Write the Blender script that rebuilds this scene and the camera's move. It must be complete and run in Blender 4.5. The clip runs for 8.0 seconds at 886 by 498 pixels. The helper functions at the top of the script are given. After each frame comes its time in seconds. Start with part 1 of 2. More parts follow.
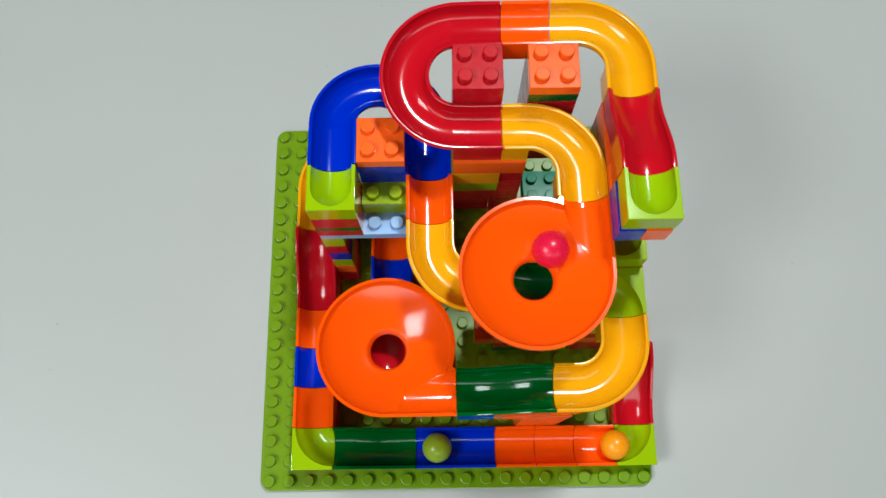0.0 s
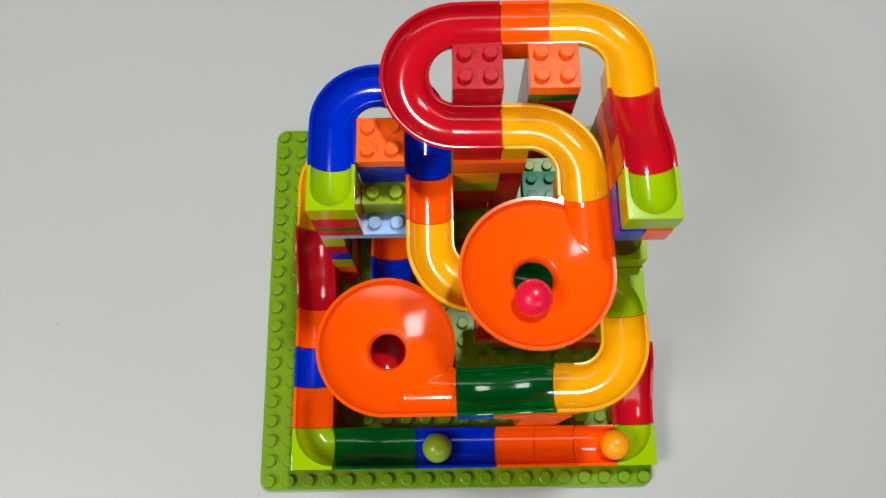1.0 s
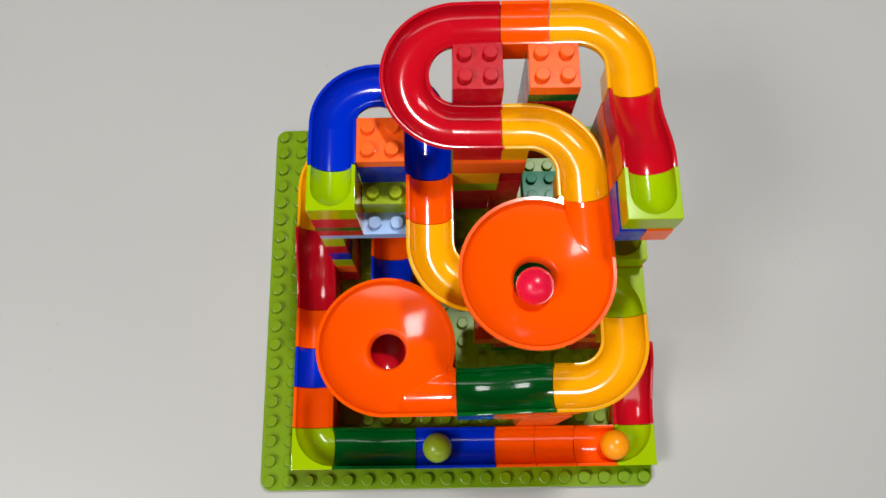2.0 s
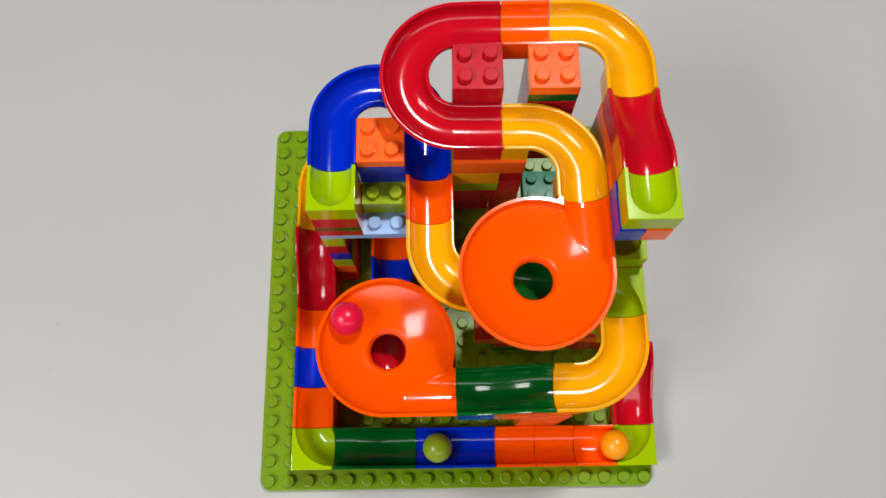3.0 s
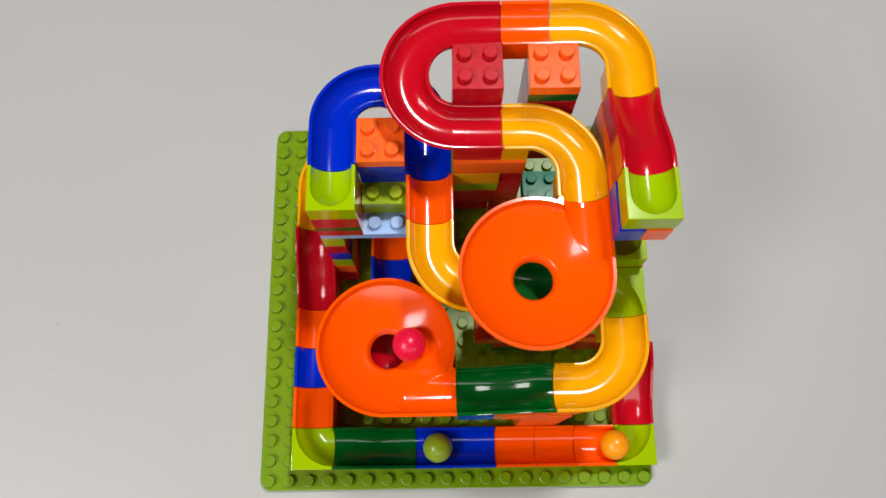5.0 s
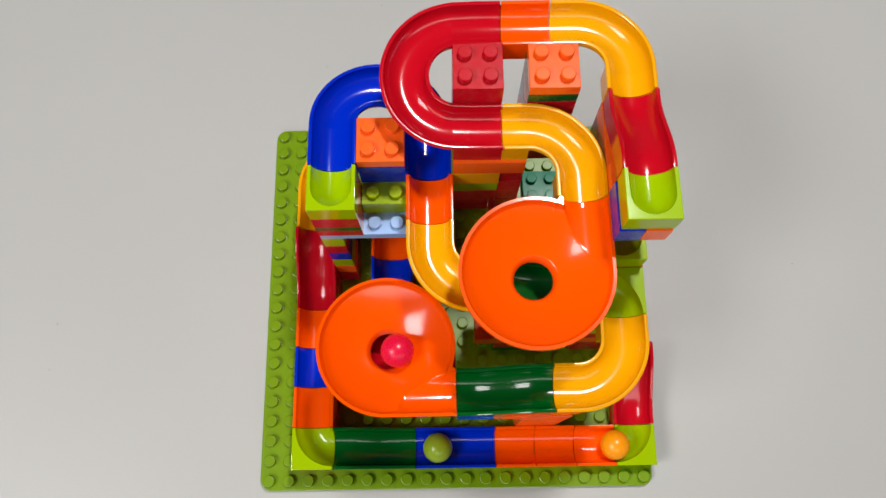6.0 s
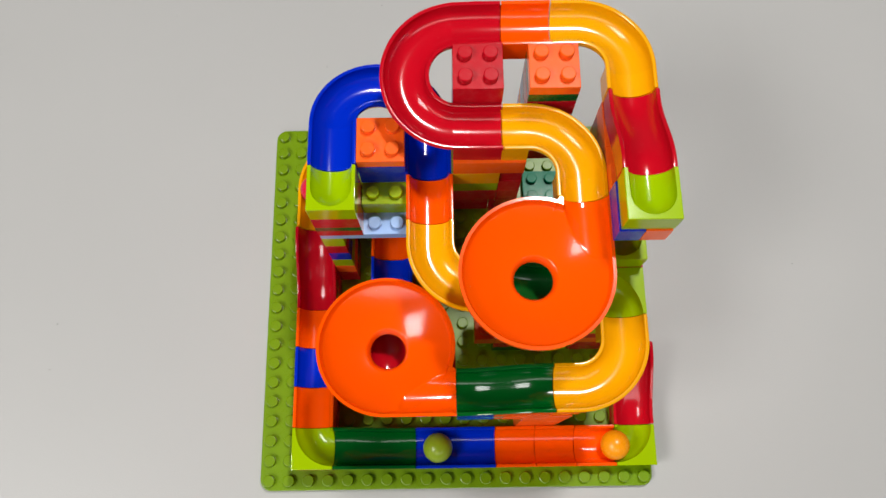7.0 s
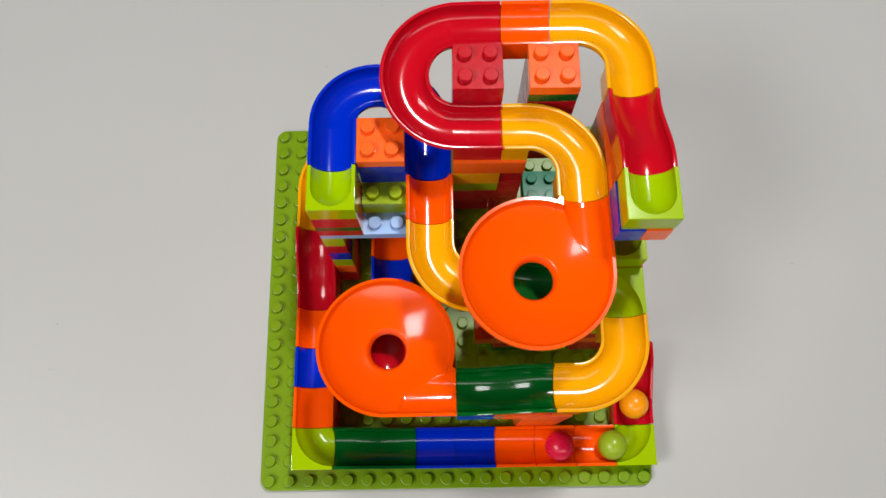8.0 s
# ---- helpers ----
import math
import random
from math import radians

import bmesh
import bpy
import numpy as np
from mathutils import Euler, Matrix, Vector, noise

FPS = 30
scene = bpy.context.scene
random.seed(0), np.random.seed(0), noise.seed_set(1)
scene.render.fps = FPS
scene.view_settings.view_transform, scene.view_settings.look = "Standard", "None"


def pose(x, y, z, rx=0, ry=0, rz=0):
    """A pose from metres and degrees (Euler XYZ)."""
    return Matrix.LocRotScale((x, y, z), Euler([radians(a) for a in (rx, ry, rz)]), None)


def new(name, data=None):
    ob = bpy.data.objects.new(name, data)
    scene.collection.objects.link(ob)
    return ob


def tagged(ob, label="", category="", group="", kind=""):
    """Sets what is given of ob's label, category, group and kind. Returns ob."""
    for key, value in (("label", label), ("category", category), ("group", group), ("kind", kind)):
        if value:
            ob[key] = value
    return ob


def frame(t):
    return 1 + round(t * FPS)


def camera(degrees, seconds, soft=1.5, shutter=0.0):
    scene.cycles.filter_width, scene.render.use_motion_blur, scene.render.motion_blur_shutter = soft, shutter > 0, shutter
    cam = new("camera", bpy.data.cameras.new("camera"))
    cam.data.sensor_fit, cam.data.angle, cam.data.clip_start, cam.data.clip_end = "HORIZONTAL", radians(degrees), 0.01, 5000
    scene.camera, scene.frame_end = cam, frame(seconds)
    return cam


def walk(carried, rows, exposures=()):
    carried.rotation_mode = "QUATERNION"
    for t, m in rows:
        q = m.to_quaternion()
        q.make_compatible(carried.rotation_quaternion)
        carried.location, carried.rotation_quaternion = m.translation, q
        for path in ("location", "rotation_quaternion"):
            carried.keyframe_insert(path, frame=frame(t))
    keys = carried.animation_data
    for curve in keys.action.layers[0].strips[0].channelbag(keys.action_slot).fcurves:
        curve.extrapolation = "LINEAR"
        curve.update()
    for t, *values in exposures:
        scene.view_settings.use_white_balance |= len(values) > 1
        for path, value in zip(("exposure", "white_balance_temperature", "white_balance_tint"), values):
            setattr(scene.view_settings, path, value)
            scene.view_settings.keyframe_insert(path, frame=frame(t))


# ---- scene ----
P = 0.016          # stud pitch
H = 0.01876        # height of one brick
STUD = 0.0044      # height of a stud
BALL = 0.0117      # radius of a ball
TABLE_Z = -0.0045  # table top; the top of the baseplate is z = 0

# ---- camera ----
CAM_POSE = pose(0.1531, 0.00885, 0.65964, 0, 0, 0.2742) @ pose(0, 0, 0, 16.405) @ pose(0, 0, 0, 0, 0, -1.1613)
cam = camera(59.4, 8.0)
walk(cam, [(0.0, CAM_POSE), (8.0, CAM_POSE)],
     exposures=[(0.0, 0.0, 6020, -1.5), (0.5, 0.0, 6050, -1), (1.0, 0.0, 6280, 3), (1.5, 0.0, 6400, 6), (2.4, 0.0, 6500, 10), (8.0, 0.0, 6500, 10)])

# ---- light ----
world = bpy.data.worlds.new("world")
scene.world = world
world.use_nodes = True
world.node_tree.nodes["Background"].inputs[0].default_value = (1.0, 1.0, 1.0, 1)
world.node_tree.nodes["Background"].inputs[1].default_value = 0.35


def lamp_or_fill(x, y0, y1, width, watts):
    """A flat lamp or added fill just below the ceiling, from y0 to y1 and so wide."""
    data = bpy.data.lights.new("lamp_or_fill", "AREA")
    data.shape, data.size, data.size_y, data.energy = "RECTANGLE", width, y1 - y0, watts
    data.color = (1.0, 0.985, 0.955)
    new("lamp_or_fill", data).matrix_world = pose(x, (y0 + y1) / 2, 2.03)


lamp_or_fill(0.53, 0.66, 0.87, 0.14, 29)
lamp_or_fill(-1.35, -1.05, -0.15, 0.90, 43)
# Added fill for soft light from the south; no such lamp is known.
lamp_or_fill(0.20, -2.38, -1.70, 5.20, 45)


# ---- materials ----
def plastic(name, colour, rough=0.10, var=0.05, wear=0.0):
    mat = bpy.data.materials.new(name)
    mat.use_nodes = True
    nt = mat.node_tree
    bsdf = nt.nodes["Principled BSDF"]
    coord = nt.nodes.new("ShaderNodeTexCoord")
    big = nt.nodes.new("ShaderNodeTexNoise")
    big.inputs["Scale"].default_value, big.inputs["Detail"].default_value = 35, 3
    fine = nt.nodes.new("ShaderNodeTexNoise")
    fine.inputs["Scale"].default_value, fine.inputs["Detail"].default_value = 900, 4
    info = nt.nodes.new("ShaderNodeObjectInfo")
    add = nt.nodes.new("ShaderNodeMath")
    add.operation = "ADD"
    nt.links.new(big.outputs["Fac"], add.inputs[0])
    nt.links.new(info.outputs["Random"], add.inputs[1])
    ramp = nt.nodes.new("ShaderNodeMapRange")
    ramp.inputs["From Min"].default_value, ramp.inputs["From Max"].default_value = 0.3, 1.7
    ramp.inputs["To Min"].default_value, ramp.inputs["To Max"].default_value = 1 - var, 1 + var
    nt.links.new(add.outputs[0], ramp.inputs["Value"])
    hsv = nt.nodes.new("ShaderNodeHueSaturation")
    hsv.inputs["Color"].default_value = (*colour, 1)
    nt.links.new(ramp.outputs[0], hsv.inputs["Value"])
    dust = nt.nodes.new("ShaderNodeTexNoise")
    dust.inputs["Scale"].default_value, dust.inputs["Detail"].default_value = 380, 2
    nt.links.new(coord.outputs["Object"], dust.inputs["Vector"])
    spots = nt.nodes.new("ShaderNodeMapRange")
    spots.inputs["From Min"].default_value, spots.inputs["From Max"].default_value = 0.73, 0.83
    spots.inputs["To Max"].default_value = 0.15
    nt.links.new(dust.outputs["Fac"], spots.inputs["Value"])
    dusty = nt.nodes.new("ShaderNodeMix")
    dusty.data_type = "RGBA"
    dusty.inputs["B"].default_value = (0.55, 0.52, 0.48, 1)
    nt.links.new(spots.outputs[0], dusty.inputs["Factor"])
    scuff = nt.nodes.new("ShaderNodeTexNoise")
    scuff.inputs["Scale"].default_value, scuff.inputs["Detail"].default_value = 140, 5
    scuff.inputs["Roughness"].default_value = 0.65
    nt.links.new(coord.outputs["Object"], scuff.inputs["Vector"])
    worn = nt.nodes.new("ShaderNodeMapRange")
    worn.inputs["From Min"].default_value, worn.inputs["From Max"].default_value = 0.46, 0.68
    worn.inputs["To Max"].default_value = wear
    nt.links.new(scuff.outputs["Fac"], worn.inputs["Value"])
    hazy = nt.nodes.new("ShaderNodeMix")
    hazy.data_type = "RGBA"
    hazy.inputs["B"].default_value = (0.62, 0.58, 0.52, 1)
    nt.links.new(worn.outputs[0], hazy.inputs["Factor"])
    nt.links.new(hsv.outputs[0], hazy.inputs["A"])
    nt.links.new(hazy.outputs["Result"], dusty.inputs["A"])
    nt.links.new(dusty.outputs["Result"], bsdf.inputs["Base Color"])
    rr = nt.nodes.new("ShaderNodeMapRange")
    rr.inputs["To Min"].default_value, rr.inputs["To Max"].default_value = rough - 0.05, rough + 0.03
    nt.links.new(fine.outputs["Fac"], rr.inputs["Value"])
    smudge = nt.nodes.new("ShaderNodeMath")
    smudge.operation, smudge.inputs[1].default_value = "MULTIPLY_ADD", 0.07
    nt.links.new(big.outputs["Fac"], smudge.inputs[0])
    nt.links.new(rr.outputs[0], smudge.inputs[2])
    nt.links.new(smudge.outputs[0], bsdf.inputs["Roughness"])
    bump = nt.nodes.new("ShaderNodeBump")
    bump.inputs["Strength"].default_value, bump.inputs["Distance"].default_value = 0.08, 0.0005
    nt.links.new(big.outputs["Fac"], bump.inputs["Height"])
    nt.links.new(bump.outputs[0], bsdf.inputs["Normal"])
    nt.links.new(coord.outputs["Object"], big.inputs["Vector"])
    nt.links.new(coord.outputs["Object"], fine.inputs["Vector"])
    bsdf.inputs["IOR"].default_value = 1.46
    return mat


COL = {
    "orange": plastic("orange_plastic", (0.98, 0.09, 0.0)),
    "red": plastic("red_plastic", (0.52, 0.003, 0.013)),
    "yellow": plastic("yellow_plastic", (0.84, 0.37, 0.001)),
    "lime": plastic("lime_plastic", (0.33, 0.50, 0.0)),
    "blue": plastic("blue_plastic", (0.0, 0.022, 0.52)),
    "green": plastic("green_plastic", (0.0, 0.09, 0.01)),
    "lilac": plastic("lilac_plastic", (0.33, 0.50, 0.83)),
    "teal": plastic("teal_plastic", (0.004, 0.22, 0.115)),
    "plate": plastic("green_plate_plastic", (0.165, 0.285, 0.0), 0.26),
    "pink": plastic("pink_ball_plastic", (0.75, 0.006, 0.05), 0.25, 0.02),
    "lime ball": plastic("lime_ball_plastic", (0.28, 0.40, 0.015), 0.28, 0.02),
    "amber": plastic("amber_ball_plastic", (0.95, 0.32, 0.003), 0.25, 0.02),
}
for tone in ("orange", "red", "yellow", "lime", "blue", "green", "lilac", "teal"):
    base = COL[tone].node_tree.nodes["Hue/Saturation/Value"].inputs["Color"].default_value[:3]
    if tone == "orange":
        base = (0.96, 0.125, 0.008)
    COL[tone + " brick"] = plastic(tone + "_brick_plastic", base, 0.1 if tone == "teal" else 0.2, 0.06, 0.035)
LOOK = {"lime": "lime green", "plate": "grass green", "pink": "bright raspberry red", "lime ball": "lime green", "amber": "amber yellow"}


def table_material():
    mat = bpy.data.materials.new("white_laminate")
    mat.use_nodes = True
    nt = mat.node_tree
    bsdf = nt.nodes["Principled BSDF"]
    coord = nt.nodes.new("ShaderNodeTexCoord")
    cloud = nt.nodes.new("ShaderNodeTexNoise")
    cloud.inputs["Scale"].default_value, cloud.inputs["Detail"].default_value = 5, 4
    speck = nt.nodes.new("ShaderNodeTexVoronoi")
    speck.inputs["Scale"].default_value = 9.0
    mark = nt.nodes.new("ShaderNodeMath")
    mark.operation, mark.inputs[1].default_value = "LESS_THAN", 0.012
    nt.links.new(speck.outputs["Distance"], mark.inputs[0])
    mix = nt.nodes.new("ShaderNodeMix")
    mix.data_type = "RGBA"
    mix.inputs["A"].default_value, mix.inputs["B"].default_value = (0.45, 0.445, 0.435, 1), (0.475, 0.47, 0.46, 1)
    nt.links.new(cloud.outputs["Fac"], mix.inputs["Factor"])
    dirt = nt.nodes.new("ShaderNodeMix")
    dirt.data_type = "RGBA"
    dirt.inputs["B"].default_value = (0.42, 0.41, 0.41, 1)
    nt.links.new(mix.outputs["Result"], dirt.inputs["A"])
    nt.links.new(mark.outputs[0], dirt.inputs["Factor"])
    nt.links.new(dirt.outputs["Result"], bsdf.inputs["Base Color"])
    grain = nt.nodes.new("ShaderNodeTexNoise")
    grain.inputs["Scale"].default_value, grain.inputs["Detail"].default_value = 700, 3
    bump = nt.nodes.new("ShaderNodeBump")
    bump.inputs["Strength"].default_value, bump.inputs["Distance"].default_value = 0.25, 0.0004
    nt.links.new(grain.outputs["Fac"], bump.inputs["Height"])
    nt.links.new(bump.outputs[0], bsdf.inputs["Normal"])
    for n in (cloud, speck, grain):
        nt.links.new(coord.outputs["Object"], n.inputs["Vector"])
    bsdf.inputs["Roughness"].default_value = 0.45
    return mat


def plain(name, colour, rough):
    mat = bpy.data.materials.new(name)
    mat.use_nodes = True
    bsdf = mat.node_tree.nodes["Principled BSDF"]
    bsdf.inputs["Base Color"].default_value, bsdf.inputs["Roughness"].default_value = (*colour, 1), rough
    return mat


# ---- mesh helpers ----
def finish(bm, name, material, sharp=24):
    bmesh.ops.recalc_face_normals(bm, faces=bm.faces)
    for f in bm.faces:
        f.smooth = max(abs(c) for c in f.normal) < 0.9995
    for e in bm.edges:
        if len(e.link_faces) == 2 and e.calc_face_angle(0) > radians(sharp):
            e.smooth = False
    me = bpy.data.meshes.new(name)
    bm.to_mesh(me)
    bm.free()
    me.materials.append(material)
    return me


def part(name, me, parent, label=""):
    ob = new(name, me)
    ob.parent = parent
    if label:
        ob["label"] = label
    return ob


def box_bm(x0, x1, y0, y1, z0, z1, bevel=0.0005):
    bm = bmesh.new()
    bmesh.ops.create_cube(bm, size=1)
    for v in bm.verts:
        v.co = Vector(((x0 + x1) / 2 + v.co.x * (x1 - x0), (y0 + y1) / 2 + v.co.y * (y1 - y0), (z0 + z1) / 2 + v.co.z * (z1 - z0)))
    if bevel:
        bmesh.ops.bevel(bm, geom=list(bm.edges), offset=bevel, segments=2, affect="EDGES", profile=0.6)
    return bm


def stud_bm(r=0.0047, h=STUD, n=24):
    """A stud with a rounded upper edge, on z = 0."""
    bm = bmesh.new()
    rings = [(r, -0.0003), (r, h - 0.0006), (r - 0.0002, h - 0.0002), (r - 0.0007, h)]
    loops = [[bm.verts.new((a * math.cos(k * math.tau / n), a * math.sin(k * math.tau / n), z)) for k in range(n)] for a, z in rings]
    for lo, hi in zip(loops, loops[1:]):
        for k in range(n):
            bm.faces.new((lo[k], lo[(k + 1) % n], hi[(k + 1) % n], hi[k]))
    bm.faces.new(loops[-1])
    bm.faces.new(loops[0][::-1])
    return bm


CACHE = {}


def cached(key, make, name, colour):
    if (key, colour) not in CACHE:
        CACHE[(key, colour)] = finish(make(), name, COL[colour])
    return CACHE[(key, colour)]


def say(colour):
    return LOOK.get(colour, colour)


def brick(x, y, level, colour, nx=2, ny=2, studs=True, high=1.0, turn=0.0, where="in a tower"):
    """A building brick, its lower left corner at stud (x, y), its top at that level."""
    w, d = nx * P, ny * P
    h = H * high
    kind = "plate" if high < 0.8 else "brick"
    empty = new("building_" + kind)
    tone = colour + " brick" if colour + " brick" in COL else colour
    loose = random.Random(f"{x} {y} {level}")
    empty.matrix_basis = pose(x * P + loose.uniform(-0.00008, 0.00008), y * P + loose.uniform(-0.00008, 0.00008), level * H, 0, 0, turn + loose.uniform(-0.2, 0.2))
    tagged(empty, f"{say(colour)} plastic {nx} by {ny} building {kind} {where}", "toy brick", "building bricks")
    part("body", cached(("brick", nx, ny, high), lambda: box_bm(0.0001, w - 0.0001, 0.0001, d - 0.0001, -h + 0.00012, 0), "brick_body", tone), empty)
    if studs:
        me = cached("stud", stud_bm, "stud", tone)
        for i in range(nx):
            for j in range(ny):
                part("stud", me, empty).location = ((i + 0.5) * P, (j + 0.5) * P, 0)
    return empty


# ---- tracks ----
HALF = P - 0.0001   # half the width of a track
INNER = 0.0134      # half the width of the trough at the rim
DEEP = 0.0128       # depth of the trough


GAP = 0.00036       # half the joint between two tracks
RAIL = 0.0026       # height of the rail along the rim
ROUND = 2.1         # how square the trough's round is


def trough(u):
    """Depth of the trough at u from its middle."""
    return -0.0005 - (DEEP - 0.0005) * max(1 - abs(u / INNER) ** ROUND, 0) ** (1 / ROUND)


def trough_edge():
    """Where the trough meets the foot of the rails."""
    return INNER * (1 - ((RAIL - 0.0005) / (DEEP - 0.0005)) ** ROUND) ** (1 / ROUND)


def channel_profile():
    """Cross-section of a track below its rails: round trough and straight sides, then the flat foot below the same points."""
    edge, n = trough_edge(), 26
    top = [(-HALF, -RAIL), (-edge, -RAIL)]
    for k in range(n + 1):
        c = math.cos(math.pi * k / n)
        u = -INNER * math.copysign(abs(c) ** (2 / ROUND), c)
        if trough(u) < -RAIL - 0.0001:
            top.append((u, trough(u)))
    top += [(edge, -RAIL), (HALF, -RAIL)]
    return top + [(u, -H + 0.0001) for u, w in reversed(top)]


def shell_profile():
    """Cross-section of a bend: the same trough, with a thin round shell below it."""
    solid = channel_profile()
    top = solid[:len(solid) // 2]
    under = [(math.copysign(0.0152, u), w - 0.0012) if abs(u) == HALF else (u * 1.13, w - 0.0019) for u, w in top]
    return top + under[::-1]


def rail_profile(side):
    c = 0.0005
    edge = trough_edge()
    pts = [(edge, -RAIL), (INNER, -c), (INNER + c, -0.0001), (HALF - 2 * c, 0), (HALF - c / 2, -c / 3), (HALF, -c), (HALF, -RAIL)]
    return [(side * u, w) for u, w in pts]


def sweep(stations, prof):
    """A bar of that cross-section along stations (x, y, z, heading): the rim's middle and the way it runs."""
    bm = bmesh.new()
    loops = []
    for x, y, z, a in stations:
        sx, sy = math.sin(a), -math.cos(a)
        loops.append([bm.verts.new((x + u * sx, y + u * sy, z + w)) for u, w in prof])
    m = len(prof)
    for lo, hi in zip(loops, loops[1:]):
        for k in range(m):
            bm.faces.new((lo[k], lo[(k + 1) % m], hi[(k + 1) % m], hi[k]))
    for loop in (loops[0], loops[-1]):
        if m > 12:
            for k in range(m // 2 - 1):
                bm.faces.new((loop[k], loop[k + 1], loop[m - 2 - k], loop[m - 1 - k]))
        else:
            bm.faces.new(loop)
    return bm


def straight_stations(length):
    return [(GAP, 0, 0, 0), (length / 2, 0, 0, 0), (length - GAP, 0, 0, 0)]


def slope_stations(length, drop):
    """Runs along x from the upper end and sinks by drop in an S."""
    out = []
    for k in range(25):
        s = k / 24
        q = min(1, max(0, (s - 0.08) / 0.84))
        e = q * q * (3 - 2 * q)
        out.append((GAP + (length - 2 * GAP) * s, 0, -drop * e, 0))
    return out


def curve_stations(side):
    """A quarter turn in a square of 4 studs; comes in along x, leaves to its left (side 1) or right (-1)."""
    out = [(GAP, 0, 0, 0)]
    for k in range(21):
        a = math.pi / 2 * k / 20
        out.append((P + 2 * P * math.sin(a), side * 2 * P * (1 - math.cos(a)), 0, side * a))
    out.append((3 * P, side * (3 * P - GAP), 0, side * math.pi / 2))
    return out


def u_stations(side, drop):
    """A half turn, 6 studs wide, that sinks by drop on the way round."""
    out = [(GAP, 0, 0, 0), (P, 0, 0, 0), (2 * P, 0, -drop * 0.04, 0)]
    for k in range(1, 41):
        s = k / 40
        a = math.pi * s
        e = 0.06 + 0.88 * s
        out.append((2 * P + (2 * P - 0.0013) * math.sin(a), side * (2 * P - 0.0005) * (1 - math.cos(a)), -drop * e, side * a))
    out += [(P, side * (4 * P - 0.001), -drop, side * math.pi), (GAP, side * (4 * P - 0.001), -drop, side * math.pi)]
    return out


def track(kind, stations, key, m, colour, where, ends=0):
    """ends: how many stations at either end lie over a solid block; between them a bend is a thin shell."""
    ob = new(kind)
    ob.matrix_basis = m
    if ends:
        part("channel", cached(("channel", key), lambda: sweep(stations[ends - 1:len(stations) - ends + 1], shell_profile()), "channel", colour), ob)
        for end, some in enumerate((stations[:ends], stations[-ends:])):
            part("end_block", cached(("end_block", end, key), lambda: sweep(some, channel_profile()), "end_block", colour), ob)
    else:
        part("channel", cached(("channel", key), lambda: sweep(stations, channel_profile()), "channel", colour), ob)
    for side in (-1, 1):
        part("rail", cached(("rail", side, key), lambda: sweep(stations, rail_profile(side)), "rail", colour), ob)
    # Added strip below the gap: blocks the bright table so the joint stays dark.
    x, y, z, a = stations[0]
    backing = [(x + d * math.cos(a), y + d * math.sin(a), z, a) for d in (-0.0012, 0.0012)]
    part("joint_tongue", cached("backing", lambda: sweep(backing, [(u * 0.98, w - 0.0022 if k < len(channel_profile()) // 2 else w + 0.0004) for k, (u, w) in enumerate(channel_profile())]), "joint_tongue", colour), ob)
    words = {"track_straight": "straight", "track_slope": "wavy slope", "track_curve": "curved", "track_u_turn": "half-turn"}[kind]
    return tagged(ob, f"{say(colour)} plastic {words} track {where}", "marble track", "marble run tracks")


def straight(x, y, level, colour, heading, where="on building bricks", units=2, dz=0.0):
    return track("track_straight", straight_stations(units * P), ("straight", units), pose(x * P, y * P, level * H + dz, 0, 0, heading), colour, where)


def slope(x, y, level, colour, heading, where="stepping down one brick", length=4.0, dz=0.0):
    return track("track_slope", slope_stations(length * P, H), ("slope", length), pose(x * P, y * P, level * H + dz, 0, 0, heading), colour, where)


def curve(x, y, level, colour, heading, side, where="bending a quarter turn", dz=0.0):
    return track("track_curve", curve_stations(side), ("curve", side), pose(x * P, y * P, level * H + dz, 0, 0, heading), colour, where, 2)


def u_turn(x, y, level, colour, heading, side, where="bending a half turn", dz=0.0):
    return track("track_u_turn", u_stations(side, H), ("u", side), pose(x * P, y * P, level * H + dz, 0, 0, heading), colour, where, 3)


def carve(block, cutter):
    """The mesh of block less cutter."""
    a, b = bpy.data.meshes.new("a"), bpy.data.meshes.new("b")
    block.to_mesh(a)
    cutter.to_mesh(b)
    block.free()
    cutter.free()
    oa, ob = new("a", a), new("b", b)
    mod = oa.modifiers.new("cut", "BOOLEAN")
    mod.operation, mod.solver, mod.object = "DIFFERENCE", "EXACT", ob
    bpy.context.view_layer.update()
    me = bpy.data.meshes.new_from_object(oa.evaluated_get(bpy.context.evaluated_depsgraph_get()))
    bm = bmesh.new()
    bm.from_mesh(me)
    for o in (oa, ob):
        bpy.data.objects.remove(o)
    for d in (a, b, me):
        bpy.data.meshes.remove(d)
    return bm


def tube_bm(stations, r, rings=24, cap=False):
    """A closed round bar along stations (x, y, z, heading); cap rounds its far end."""
    bm = bmesh.new()
    loops = []
    rows = [(s, r) for s in stations]
    if cap:
        x, y, z, a = stations[-1]
        rows += [((x + r * math.sin(t) * math.cos(a), y + r * math.sin(t) * math.sin(a), z, a), r * math.cos(t)) for t in (radians(q) for q in (12, 24, 36, 48, 60, 70, 80, 87))]
    for (x, y, z, a), rad in rows:
        sx, sy = math.sin(a), -math.cos(a)
        loops.append([bm.verts.new((x + rad * math.cos(k * math.tau / rings) * sx, y + rad * math.cos(k * math.tau / rings) * sy, z + rad * math.sin(k * math.tau / rings))) for k in range(rings)])
    for lo, hi in zip(loops, loops[1:]):
        for k in range(rings):
            bm.faces.new((lo[k], lo[(k + 1) % rings], hi[(k + 1) % rings], hi[k]))
    bm.faces.new(loops[0][::-1])
    bm.faces.new(loops[-1])
    bmesh.ops.recalc_face_normals(bm, faces=bm.faces)
    return bm


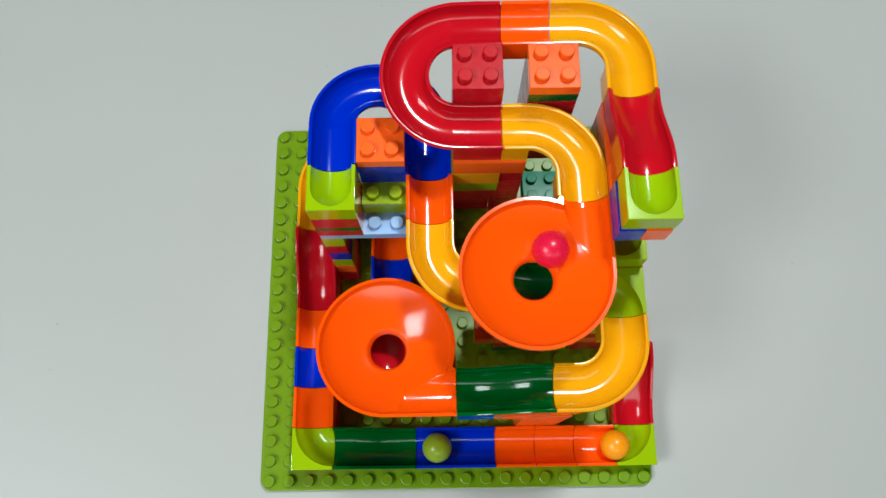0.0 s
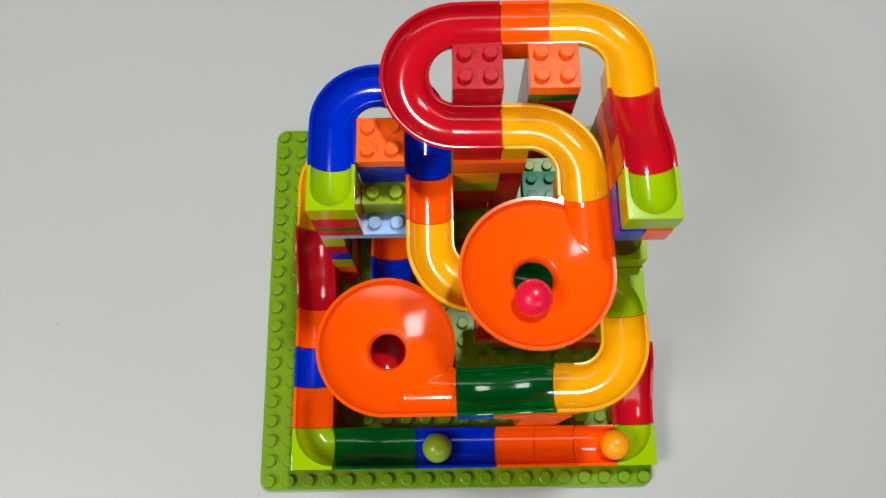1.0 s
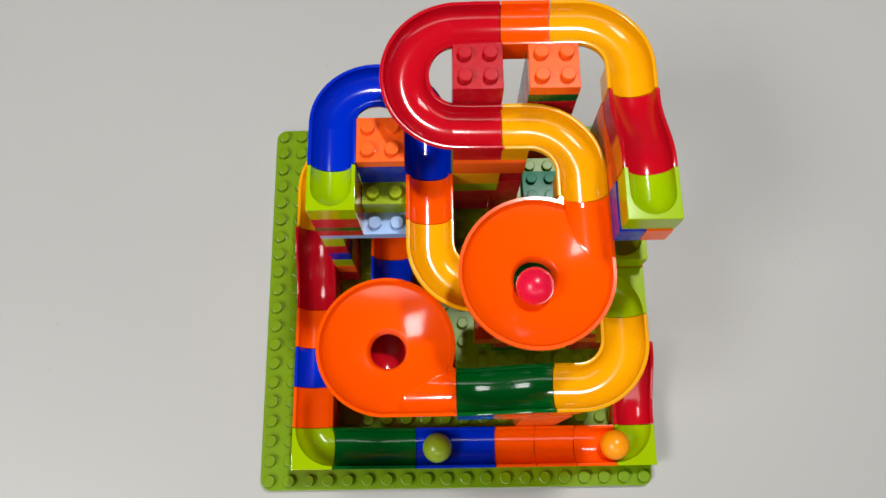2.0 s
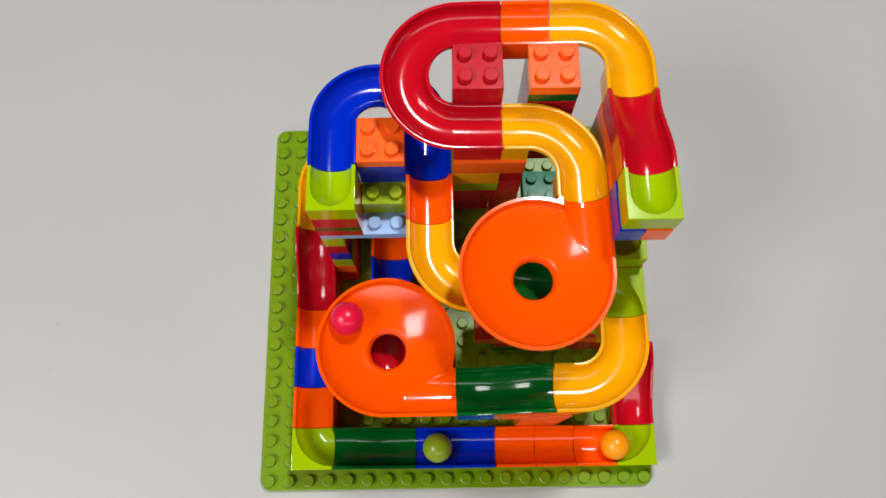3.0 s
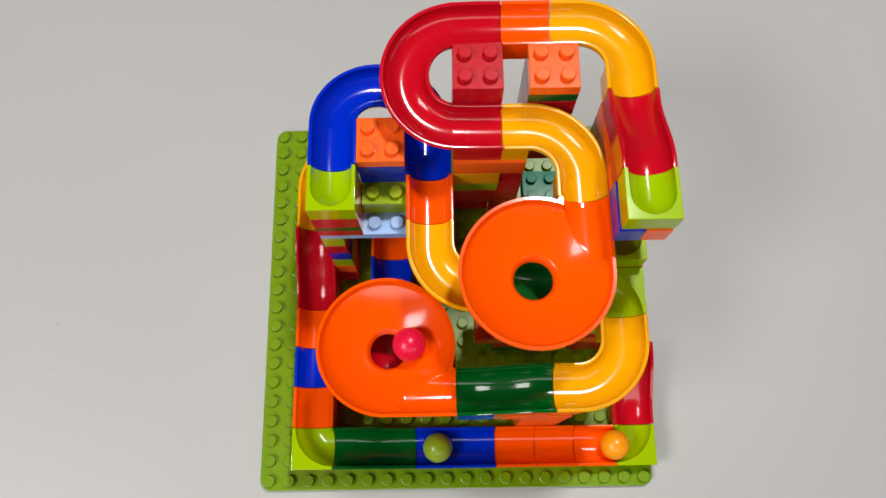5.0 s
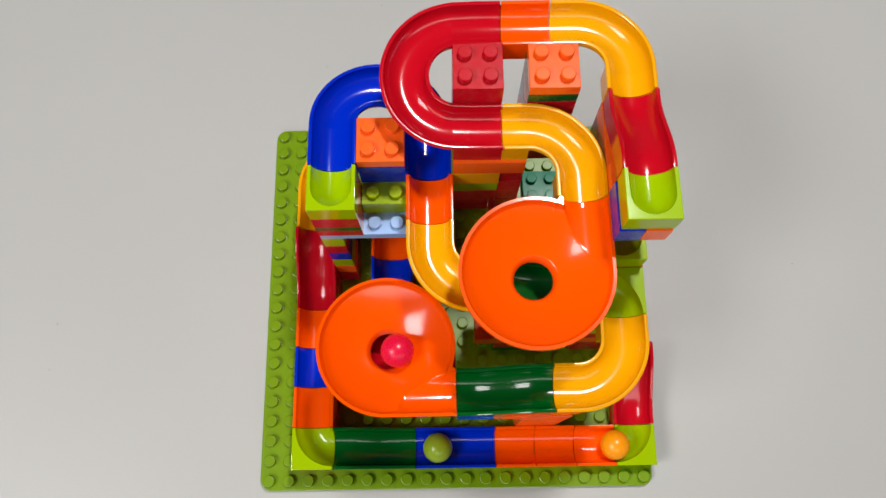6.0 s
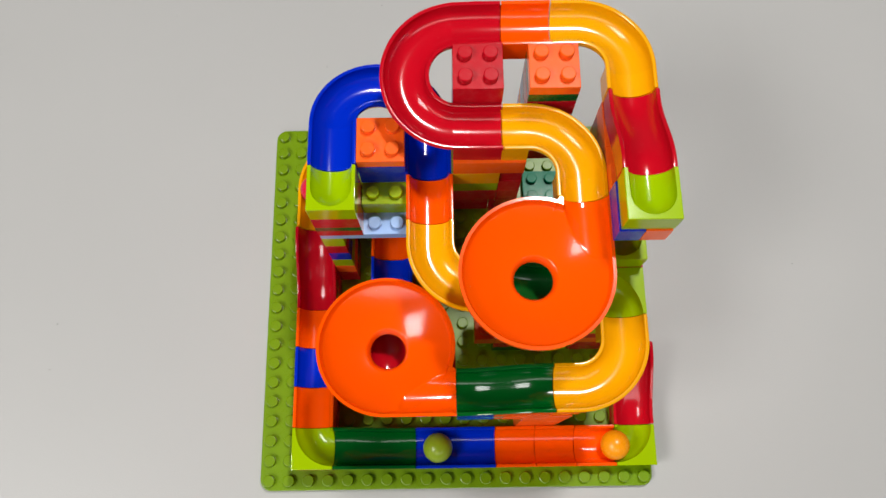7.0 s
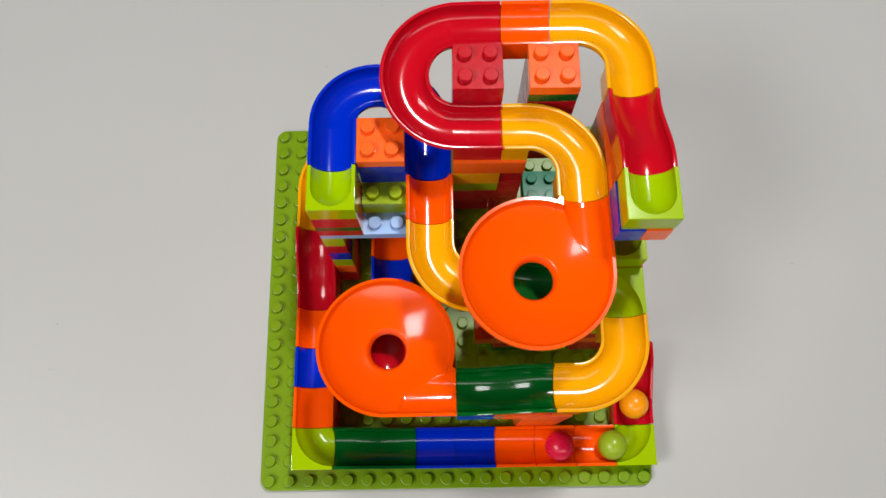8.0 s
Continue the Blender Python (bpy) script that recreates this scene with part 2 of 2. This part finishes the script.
def cup_bm():
    """A 2 by 2 block with a trough that opens to +y and ends in a round bowl."""
    block = box_bm(-HALF, HALF, 0.0001, 2 * P - 0.0001, -H + 0.0001, 0, 0.0006)
    bar = tube_bm([(0, 2 * P + 0.004, 0, -math.pi / 2), (0, P * 1.02, 0, -math.pi / 2)], INNER, 48, True)
    return carve(block, bar)


def corner_bm():
    """A 2 by 2 block with a trough that bends from +y to +x."""
    block = box_bm(-HALF, HALF, -HALF, HALF, -H + 0.0001, 0, 0.0006)
    rows = [(0, P + 0.004, 0, -math.pi / 2)]
    for k in range(17):
        a = math.pi / 2 * k / 16
        rows.append((P - P * math.cos(a), P - P * math.sin(a), 0, -math.pi / 2 + a))
    rows.append((P + 0.004, 0, 0, 0))
    return carve(block, tube_bm(rows, INNER, 48))


def cup(x, y, level, colour, where, turn=0, dz=0.0):
    ob = new("track_cup", cached("cup", cup_bm, "track_cup", colour))
    ob.matrix_basis = pose(x * P, y * P, level * H + dz, 0, 0, turn)
    return tagged(ob, f"{say(colour)} plastic cup block {where}", "marble track", "marble run tracks")


def corner(x, y, level, colour, turn, where, dz=0.0):
    ob = new("track_corner", cached("corner", corner_bm, "track_corner", colour))
    ob.matrix_basis = pose(x * P, y * P, level * H + dz, 0, 0, turn)
    return tagged(ob, f"{say(colour)} plastic corner track block {where}", "marble track", "marble run tracks")


# ---- funnel ----
RIM = 3 * P - 0.0002
HOLE = 0.0125


def bowl(r):
    """Depth of the funnel's bowl below its rim, at a distance r from the axis."""
    s = min(max((r - HOLE) / (RIM - 0.0024 - HOLE), 0), 1)
    z = -0.0187 + 0.0144 * s ** 1.4
    if r < HOLE + 0.003:
        z -= 0.0045 * ((HOLE + 0.003 - r) / 0.003) ** 2
    return z


def funnel_top(x, y):
    """Height of the funnel's upper side: bowl, wall, and the trough that comes in along x = 2P from +y."""
    r = math.hypot(x, y)
    wall = RIM - 0.0022
    z = 0.0 if r > wall else bowl(r) * min(1, ((wall - r) / 0.0016) ** 0.5)
    if y > -P * 0.4 and x > 0:
        u = x - 2 * P
        if abs(u) < INNER:
            f = min(1, max(0, (y - 0.1 * P) / (2.7 * P)))
            g = min(1, max(0, (y + 0.3 * P) / (1.1 * P)))
            z = min(z, trough(u) * (0.72 + 0.28 * f) * g * g * (3 - 2 * g))
    return z


def funnel_meshes(colour):
    """The bowl with its hole, the raised rim round it and the chute that leads in."""
    na, nr = 360, 72
    grid = []
    for k in range(na):
        a = math.tau * k / na
        c, s = math.cos(a), math.sin(a)
        far = RIM
        if 0 <= a <= math.atan2(3, 1):
            far = min(RIM / max(c, 1e-6), RIM / max(s, 1e-6))
        row = []
        for j in range(nr):
            f = 1 - (1 - j / (nr - 1)) ** 1.3
            r = HOLE + (far - HOLE) * f
            x, y = r * c, r * s
            row.append((x, y, funnel_top(x, y)))
        grid.append(row)
    built = {n: (bmesh.new(), {}) for n in ("bowl", "rim", "chute")}

    def vert(name, k, j, under):
        bm, seen = built[name]
        if (k, j, under) not in seen:
            x, y, z = grid[k][j]
            seen[(k, j, under)] = bm.verts.new((x, y, min(z - 0.0022, -0.004) if under else z))
        return seen[(k, j, under)]

    for k in range(na):
        n = (k + 1) % na
        for j in range(nr - 1):
            x = sum(grid[q][w][0] for q in (k, n) for w in (j, j + 1)) / 4
            y = sum(grid[q][w][1] for q in (k, n) for w in (j, j + 1)) / 4
            z = sum(grid[q][w][2] for q in (k, n) for w in (j, j + 1)) / 4
            inside = math.hypot(x, y) < RIM - 0.0022
            name = "rim" if z > -0.0012 else ("bowl" if inside else "chute")
            bm = built[name][0]
            bm.faces.new([vert(name, *q, False) for q in ((k, j), (k, j + 1), (n, j + 1), (n, j))])
            bm.faces.new([vert(name, *q, True) for q in ((k, j), (n, j), (n, j + 1), (k, j + 1))])
            if j == nr - 2:
                bm.faces.new((vert(name, k, j + 1, False), vert(name, k, j + 1, True), vert(name, n, j + 1, True), vert(name, n, j + 1, False)))
            if j == 0:
                bm.faces.new((vert(name, k, 0, False), vert(name, n, 0, False), vert(name, n, 0, True), vert(name, k, 0, True)))
    return {n: finish(bm, n, COL[colour], 50) for n, (bm, _) in built.items()}


def funnel(x, y, level, turn, where, dz=0.0):
    if "funnel" not in CACHE:
        CACHE["funnel"] = funnel_meshes("orange")
    ob = new("funnel")
    ob.matrix_basis = pose(x * P, y * P, level * H + dz, 0, 0, turn)
    for name, me in CACHE["funnel"].items():
        part(name, me, ob)
    return tagged(ob, f"orange plastic funnel bowl with a hole {where}", "funnel", "funnels")


# ---- table and room ----
def room():
    laminate = table_material()
    table = new("table")
    table.matrix_basis = pose(0.16, 0.25, TABLE_Z)
    tagged(table, "pale grey white laminate table top under the marble run", "table")
    part("tabletop", finish(box_bm(-1.0, 1.0, -0.7, 0.7, -0.03, 0, 0.002), "tabletop", laminate), table)
    leg = finish(box_bm(-0.025, 0.025, -0.025, 0.025, -0.72, -0.0301, 0.003), "table_leg", plain("grey_steel", (0.35, 0.35, 0.36), 0.4))
    for sx in (-0.92, 0.92):
        for sy in (-0.62, 0.62):
            part("leg", leg, table).location = (sx, sy, 0)
    # Walls and ceiling are unseen; their grey was chosen for the light they bounce.
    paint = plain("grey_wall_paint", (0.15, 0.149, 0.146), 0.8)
    carpet = plain("grey_floor", (0.28, 0.28, 0.29), 0.8)
    z0, z1 = TABLE_Z - 0.72, 2.05
    x0, x1, y0, y1 = -2.6, 2.9, -2.4, 2.9
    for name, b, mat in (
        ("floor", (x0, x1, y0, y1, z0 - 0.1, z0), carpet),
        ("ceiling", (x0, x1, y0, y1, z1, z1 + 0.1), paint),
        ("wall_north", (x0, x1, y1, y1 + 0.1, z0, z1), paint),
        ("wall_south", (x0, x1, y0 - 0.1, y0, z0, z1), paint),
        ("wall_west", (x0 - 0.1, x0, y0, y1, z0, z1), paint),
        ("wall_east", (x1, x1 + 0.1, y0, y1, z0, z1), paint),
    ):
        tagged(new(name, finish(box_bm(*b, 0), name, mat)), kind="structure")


def baseplate():
    plate = new("baseplate")
    tagged(plate, "grass green plastic studded baseplate lying on the table", "baseplate")
    bm = bmesh.new()
    outline = []
    r, a0, a1 = 0.009, 0.0004, 20 * P - 0.0004
    for cx, cy, start in ((a1 - r, a0 + r, -90), (a1 - r, a1 - r, 0), (a0 + r, a1 - r, 90), (a0 + r, a0 + r, 180)):
        outline += [(cx + r * math.cos(radians(start + 15 * k)), cy + r * math.sin(radians(start + 15 * k))) for k in range(7)]
    mid = 10 * P
    loops = []
    for z, inset in ((TABLE_Z + 0.0001, 0), (-0.0006, 0), (-0.0002, 0.0002), (0, 0.0007)):
        loops.append([bm.verts.new((mid + (x - mid) * (1 - inset / mid), mid + (y - mid) * (1 - inset / mid), z)) for x, y in outline])
    n = len(outline)
    for lo, hi in zip(loops, loops[1:]):
        for k in range(n):
            bm.faces.new((lo[k], lo[(k + 1) % n], hi[(k + 1) % n], hi[k]))
    bm.faces.new(loops[-1])
    bm.faces.new(loops[0][::-1])
    part("sheet", finish(bm, "sheet", COL["plate"]), plate)
    me = cached("stud", stud_bm, "stud", "plate")
    rest = bmesh.new()
    for i in range(20):
        for j in range(20):
            if j < 14 or i < 3:
                part("stud", me, plate).location = ((i + 0.5) * P, (j + 0.5) * P, 0)
            else:
                one = stud_bm()
                bmesh.ops.translate(one, verts=one.verts, vec=((i + 0.5) * P, (j + 0.5) * P, 0))
                tmp = bpy.data.meshes.new("tmp")
                one.to_mesh(tmp)
                one.free()
                rest.from_mesh(tmp)
                bpy.data.meshes.remove(tmp)
    tagged(part("far_studs", finish(rest, "far_studs", COL["plate"]), plate), kind="stuff")


def crumb(x, y, size, turn):
    """A fleck of dirt on the table."""
    bm = bmesh.new()
    bmesh.ops.create_icosphere(bm, subdivisions=1, radius=1)
    loose = random.Random(f"{x} {y}")
    for v in bm.verts:
        v.co = Vector((v.co.x * size * loose.uniform(0.7, 1.2), v.co.y * size * loose.uniform(0.3, 0.6), v.co.z * size * 0.25))
    ob = new("crumb", finish(bm, "crumb", DIRT))
    ob.matrix_basis = pose(x, y, TABLE_Z + size * 0.25, 0, 0, turn)
    tagged(ob, "tiny dark grey fleck of dirt on the table", "crumb", "crumbs")


room()
baseplate()
DIRT = plain("grey_dirt", (0.12, 0.115, 0.11), 0.9)
crumb(-0.1838, 0.1418, 0.0007, 70)
crumb(-0.1856, 0.1021, 0.0008, 30)
crumb(0.4607, 0.1858, 0.0007, 150)
crumb(0.4726, 0.3766, 0.0005, 20)
crumb(0.0438, 0.3879, 0.0007, 0)
crumb(0.0959, 0.4548, 0.0007, 40)
crumb(-0.1532, 0.0572, 0.0004, 10)
crumb(-0.1045, 0.4458, 0.0004, 80)

# ---- lowest ring ----
corner(3, 2, 2, "lime", 0, "at the foot of the run")
corner(19, 2, 1, "lime", 90, "ending the lowest lane")
slope(4, 2, 2, "green", 0, "in the lowest lane")
straight(8, 2, 1, "blue", 0, "lying on the baseplate")
straight(10, 2, 1, "blue", 0, "lying on the baseplate")
for x in (12, 14, 16):
    straight(x, 2, 1, "orange", 0, "lying on the baseplate")
slope(19, 7, 2, "red", -90, "at the edge of the baseplate")
straight(3, 5, 2, "orange", -90, "on red bricks")
straight(3, 7, 2, "blue", -90, "on red bricks")
straight(3, 9, 2, "orange", -90, "on red bricks")
slope(3, 13, 3, "red", -90, "above the baseplate")
u_turn(7, 13, 4, "yellow", 90, 1, "low behind the towers")
straight(7, 11, 4, "orange", 90)
straight(7, 9, 4, "blue", 90)
slope(7, 5, 5, "red", 90, "below the lower funnel")

# ---- lower funnel and what feeds it ----
funnel(7, 6, 7, -90, "on a tower")
slope(14, 4, 8, "green", 180, "leading into the lower funnel")
curve(17, 7, 8, "yellow", -90, -1, "leading to the green slope")
corner(17, 8, 8, "lime", 180, "behind the yellow curve")
slope(12, 8, 9, "green", 0, "below the upper funnel")
curve(9, 10.92, 9, "yellow", -90, 1, "passing below the upper funnel")
straight(9, 12.92, 9, "orange", -90)
u_turn(5, 12.93, 10, "blue", 90, -1, "round an orange brick")
cup(5, 10.93, 10, "lime", "on the front tower")
cup(16.92, 9, 9, "lime", "half way up the side tower")

# ---- upper run ----
funnel(13.08, 7.97, 11, 0, "up high")
curve(12, 13.97, 11, "yellow", 0, -1, "leading into the upper funnel")
u_turn(12, 17.94, 12, "red", 180, 1, "round a red brick")
straight(12, 17.94, 12, "orange", 0, "at the top of the run")
curve(17, 14.94, 12, "yellow", 90, 1, "at the top of the run")
slope(17.04, 11.14, 13, "red", 90, "falling away from the highest block", 3.8)
cup(17.06, 9.17, 13, "lime", "at the highest point of the run")

# ---- towers ----
for x, y, level, colour, nx, ny, studs in (
    (10, 15, 12, "red", 2, 2, True), 
    (13, 15, 11, "red", 2, 2, False), (13, 15, 10, "lilac", 2, 2, False), (13, 15, 9, "orange", 2, 2, False),
    (10, 15, 11, "red", 2, 2, False),
    (6, 13, 9, "blue", 2, 2, False), (6, 12, 8, "lime", 2, 2, True), 
    (4, 10.93, 9, "red", 2, 2, False),
    (4, 11, 6.5, "lime", 1, 2, False), (4, 11, 5.5, "red", 1, 2, False), (4, 11, 4.5, "blue", 1, 2, False),
    (4, 11, 3.5, "lime", 1, 2, False), (4, 11, 2.5, "orange", 1, 2, False), (4, 11, 1.5, "red", 1, 2, False),
    (10, 12.87, 10, "orange", 3, 2, False), (10, 12.87, 9, "yellow", 2, 2, False), (10, 13, 8, "lime", 2, 2, False),
    (10, 13, 7, "red", 2, 2, False),
    (12, 13, 9, "red", 1, 2, False), (12, 13, 8, "red", 1, 2, False), (12, 13, 7, "red", 1, 2, False),
    (12, 13, 6, "red", 1, 2, False), (12, 13, 5, "red", 1, 2, False), (12, 13, 4, "red", 1, 2, False), (12, 13, 3, "red", 1, 2, False), (12, 13, 2, "red", 1, 2, False), (12, 13, 1, "red", 1, 2, False),
    (16, 9.1, 12, "blue", 1, 2, False), (17, 9.1, 12, "orange", 1, 2, False),
    (16, 11, 11, "orange", 2, 2, False), (16, 11, 10, "lilac", 2, 2, False), (16, 11, 9, "orange", 2, 4, False),
    (16, 13, 11, "orange", 2, 2, False), (16, 13, 10, "red", 2, 2, False),
):
    brick(x, y, level, colour, nx, ny, studs)

# columns that carry the tracks: corner stud, colours from the lowest brick up
for x, y, colours in (
    (2, 1, ("red",)), (2, 3, ("red",)), (2, 5, ("orange",)), (2, 7, ("red",)), (2, 9, ("red",)), (2, 11, ("red",)), (2, 13, ("orange", "red")),
    (6, 5, ("red", "blue", "red")), (6, 9, ("red", "orange", "red")), (6, 11, ("red", "blue", "orange")), (6, 13, ("red", "lime", "orange")),
    (8, 4, ("red", "blue", "orange", "red", "lime", "red")),
    (13, 3, ("orange", "orange", "orange", "orange", "orange")), (12, 7, ("green", "red", "orange", "red", "red", "blue", "red")),
    (16, 7, ("red", "red", "orange", "red", "lime", "red", "orange")), (16, 9, ("red", "orange", "red", "lime", "orange", "red", "blue", "red")),
    (16, 11, ("red", "orange", "red", "lime", "orange", "red", "blue", "red")),
    (14, 9, ("red", "orange", "red", "green", "orange", "red", "blue", "red", "red")),
    (10, 15, ("red", "red", "orange", "red", "lime", "red")),
):
    for level, colour in enumerate(colours, 1):
        brick(x, y, level, colour, 2, 2, False)
brick(10, 15, 7, "orange", 1, 2, False)
brick(11, 15, 7, "red", 4, 2, False)
for level, colour in ((8, "red"), (9, "orange"), (10, "red")):
    brick(10, 15, level, colour, 2, 2, False)
brick(13, 15, 8, "blue", 2, 2, False)
# half-height plates
brick(13, 15, 12, "orange", 2, 2, True, 0.5)
brick(13, 15, 11.5, "green", 2, 2, False, 0.5)
brick(6, 13, 10, "orange", 2, 2, True, 0.5)
brick(6, 13, 9.5, "blue", 2, 2, False, 0.5)
brick(4, 11, 7, "lilac", 4, 2, True, 0.5)
brick(4, 11, 0.5, "red", 1, 2, False, 0.5)
brick(4, 10.93, 8, "green", 2, 2, False, 0.35)
brick(4, 10.95, 7.65, "red", 2, 2, False, 0.65)
brick(16, 11.1, 11.5, "orange", 2, 1, False, 0.5)
brick(12, 3, 6, "orange", 3, 2, False)
brick(13, 3, 7, "orange", 1, 2, False)
brick(2, 12, 2, "red", 2, 1, False)
brick(6, 5, 4, "red", 2, 1, False)
brick(18, 6, 1, "red", 2, 1, False)
brick(10, 3, 6, "teal", 2, 2, True)
brick(11, 7, 3, "orange", 1, 2, True)
brick(14, 15, 0.5, "teal", 2, 2, True, 0.5, where="lying on the baseplate")


def ball(colour):
    bm = bmesh.new()
    bmesh.ops.create_uvsphere(bm, u_segments=48, v_segments=24, radius=BALL)
    ob = new("ball", finish(bm, "ball", COL[colour]))
    return tagged(ob, f"glossy {say(colour)} plastic ball in the marble run", "ball", "balls")


red_ball, green_ball, yellow_ball = ball("pink"), ball("lime ball"), ball("amber")


# The red ball's way round each funnel: seconds, degrees round the axis, millimetres from it.
UPPER_SPIN = [(0.0, 58, 18.2), (0.1, -22, 20.7), (0.2, -117, 19.6), (0.3, -196, 19.7), (0.4, -297, 14.9), (0.5, -384, 18.8), (0.6, -469, 17.0), (0.7, -555, 18.2),
              (0.8, -643, 13.4), (0.9, -743, 16.7), (1.0, -819, 15.2), (1.1, -907, 16.6), (1.2, -984, 11.8), (1.3, -1114, 14.0), (1.5, -1305, 10.2), (1.7, -1517, 13.7),
              (1.9, -1721, 8.6), (2.05, -1985, 6.3), (2.15, -2180, 1.5)]
LOWER_SPIN = [(2.9, -85, 26.3), (3.0, -216, 33.2), (3.1, -327, 26.8), (3.2, -410, 27.5), (3.3, -523, 21.7), (3.4, -609, 25.6), (3.5, -717, 24.2), (3.6, -798, 25.0),
              (3.7, -908, 19.1), (3.8, -997, 23.9), (3.9, -1092, 20.7), (4.0, -1177, 22.0), (4.1, -1275, 16.5), (4.2, -1370, 22.7), (4.3, -1456, 18.1), (4.4, -1549, 18.5)]
LOWER_LATE = [(4.5, -1636, 14.0), (4.6, -1741, 19.8), (4.7, -1809, 18.3), (5.25, -2441, 14.1), (5.8, -3258, 9.7), (5.9, -3421, 4.7), (6.0, -3615, 7.9), (6.1, -3865, 4.4),
              (6.2, -4042, 3.3), (6.3, -4200, 2.2), (6.4, -4343, 1.6), (6.45, -4400, 0.5)]
# Its way along the troughs: seconds, studs east, studs north, level of the rim below it.
MIDDLE_RUN = [(2.22, 13.1, 8.0, 8.95), (2.30, 14.2, 8.0, 8.5), (2.40, 15.6, 8.0, 8.02), (2.46, 16.5, 7.85, 8.0), (2.50, 16.95, 7.4, 8.0), (2.55, 17.0, 6.4, 8.0),
              (2.61, 16.7, 5.0, 8.0), (2.67, 15.6, 4.1, 8.0), (2.72, 14.3, 4.0, 8.0), (2.77, 12.6, 4.0, 7.6), (2.80, 11.46, 4.05, 7.3), (2.84, 9.9, 4.0, 7.0)]
LOW_RUN = [(6.50, 7.05, 6.4, 4.75), (6.55, 7.0, 8.4, 4.1), (6.60, 6.95, 10.5, 4.0), (6.66, 7.0, 12.7, 4.0), (6.72, 7.0, 14.6, 3.95), (6.80, 6.6, 16.2, 3.75), (6.87, 5.4, 16.95, 3.5),
           (6.93, 4.1, 16.75, 3.3), (6.97, 3.2, 16.0, 3.1), (7.00, 2.9, 15.0, 3.0), (7.10, 2.8, 12.5, 3.0), (7.20, 2.85, 9.2, 2.0), (7.30, 2.92, 4.4, 2.0), (7.35, 3.1, 2.7, 2.0)]
LAST_RUN = [(7.37, 3.5, 2.15, 2.0), (7.40, 4.42, 2.02, 1.96), (7.45, 6.0, 2.0, 1.5), (7.50, 7.4, 2.0, 1.03), (7.53, 7.7, 2.0, 1.0), (7.60, 8.88, 2.0, 1.0), (7.70, 10.72, 2.0, 1.0),
            (7.80, 12.4, 2.0, 1.0), (7.90, 13.75, 2.0, 1.0), (8.0, 15.2, 2.0, 1.0)]
GREEN_RUN = [(0.0, 9.06, 2.0, 1.0), (7.50, 9.10, 2.0, 1.0), (7.53, 9.3, 2.0, 1.0), (7.60, 12.5, 2.0, 1.0), (7.70, 15.24, 2.0, 1.0), (7.80, 16.78, 2.0, 1.0), (7.90, 17.42, 2.0, 1.0), (8.0, 17.85, 2.0, 1.0)]
YELLOW_RUN = [(0.0, 17.97, 2.0, 1.0), (7.74, 17.97, 2.0, 1.0), (7.80, 18.72, 2.27, 1.0), (7.85, 18.98, 3.0, 1.0), (7.90, 19.03, 3.6, 1.06), (8.0, 19.05, 4.0, 1.13)]


def spin_rows(keys, cx, cy, level):
    """Rows every thirtieth of a second along a spiral in a funnel's bowl."""
    rows = []
    first, last = round(keys[0][0] * FPS), round(keys[-1][0] * FPS)
    times, turns, radii = (np.array(c, float) for c in zip(*keys))
    for f in range(first, last + 1):
        a, r = radians(np.interp(f / FPS, times, turns)), np.interp(f / FPS, times, radii) / 1000
        z = bowl(max(r - 0.0035, HOLE + 0.002)) + BALL * 1.02
        if r < HOLE:
            z = -0.0117 + (z + 0.0117) * r / HOLE
        rows.append((f / FPS, pose(cx * P + r * math.cos(a), cy * P + r * math.sin(a), level * H + z)))
    return rows


def run_rows(keys):
    return [(t, pose(x * P, y * P, level * H - DEEP + BALL)) for t, x, y, level in keys]


def motions():
    walk(red_ball, spin_rows(UPPER_SPIN, 13.08, 7.97, 11) + run_rows(MIDDLE_RUN) + spin_rows(LOWER_SPIN + LOWER_LATE, 7, 6, 7) + run_rows(LOW_RUN + LAST_RUN))
    walk(green_ball, run_rows(GREEN_RUN))
    walk(yellow_ball, run_rows(YELLOW_RUN))


motions()
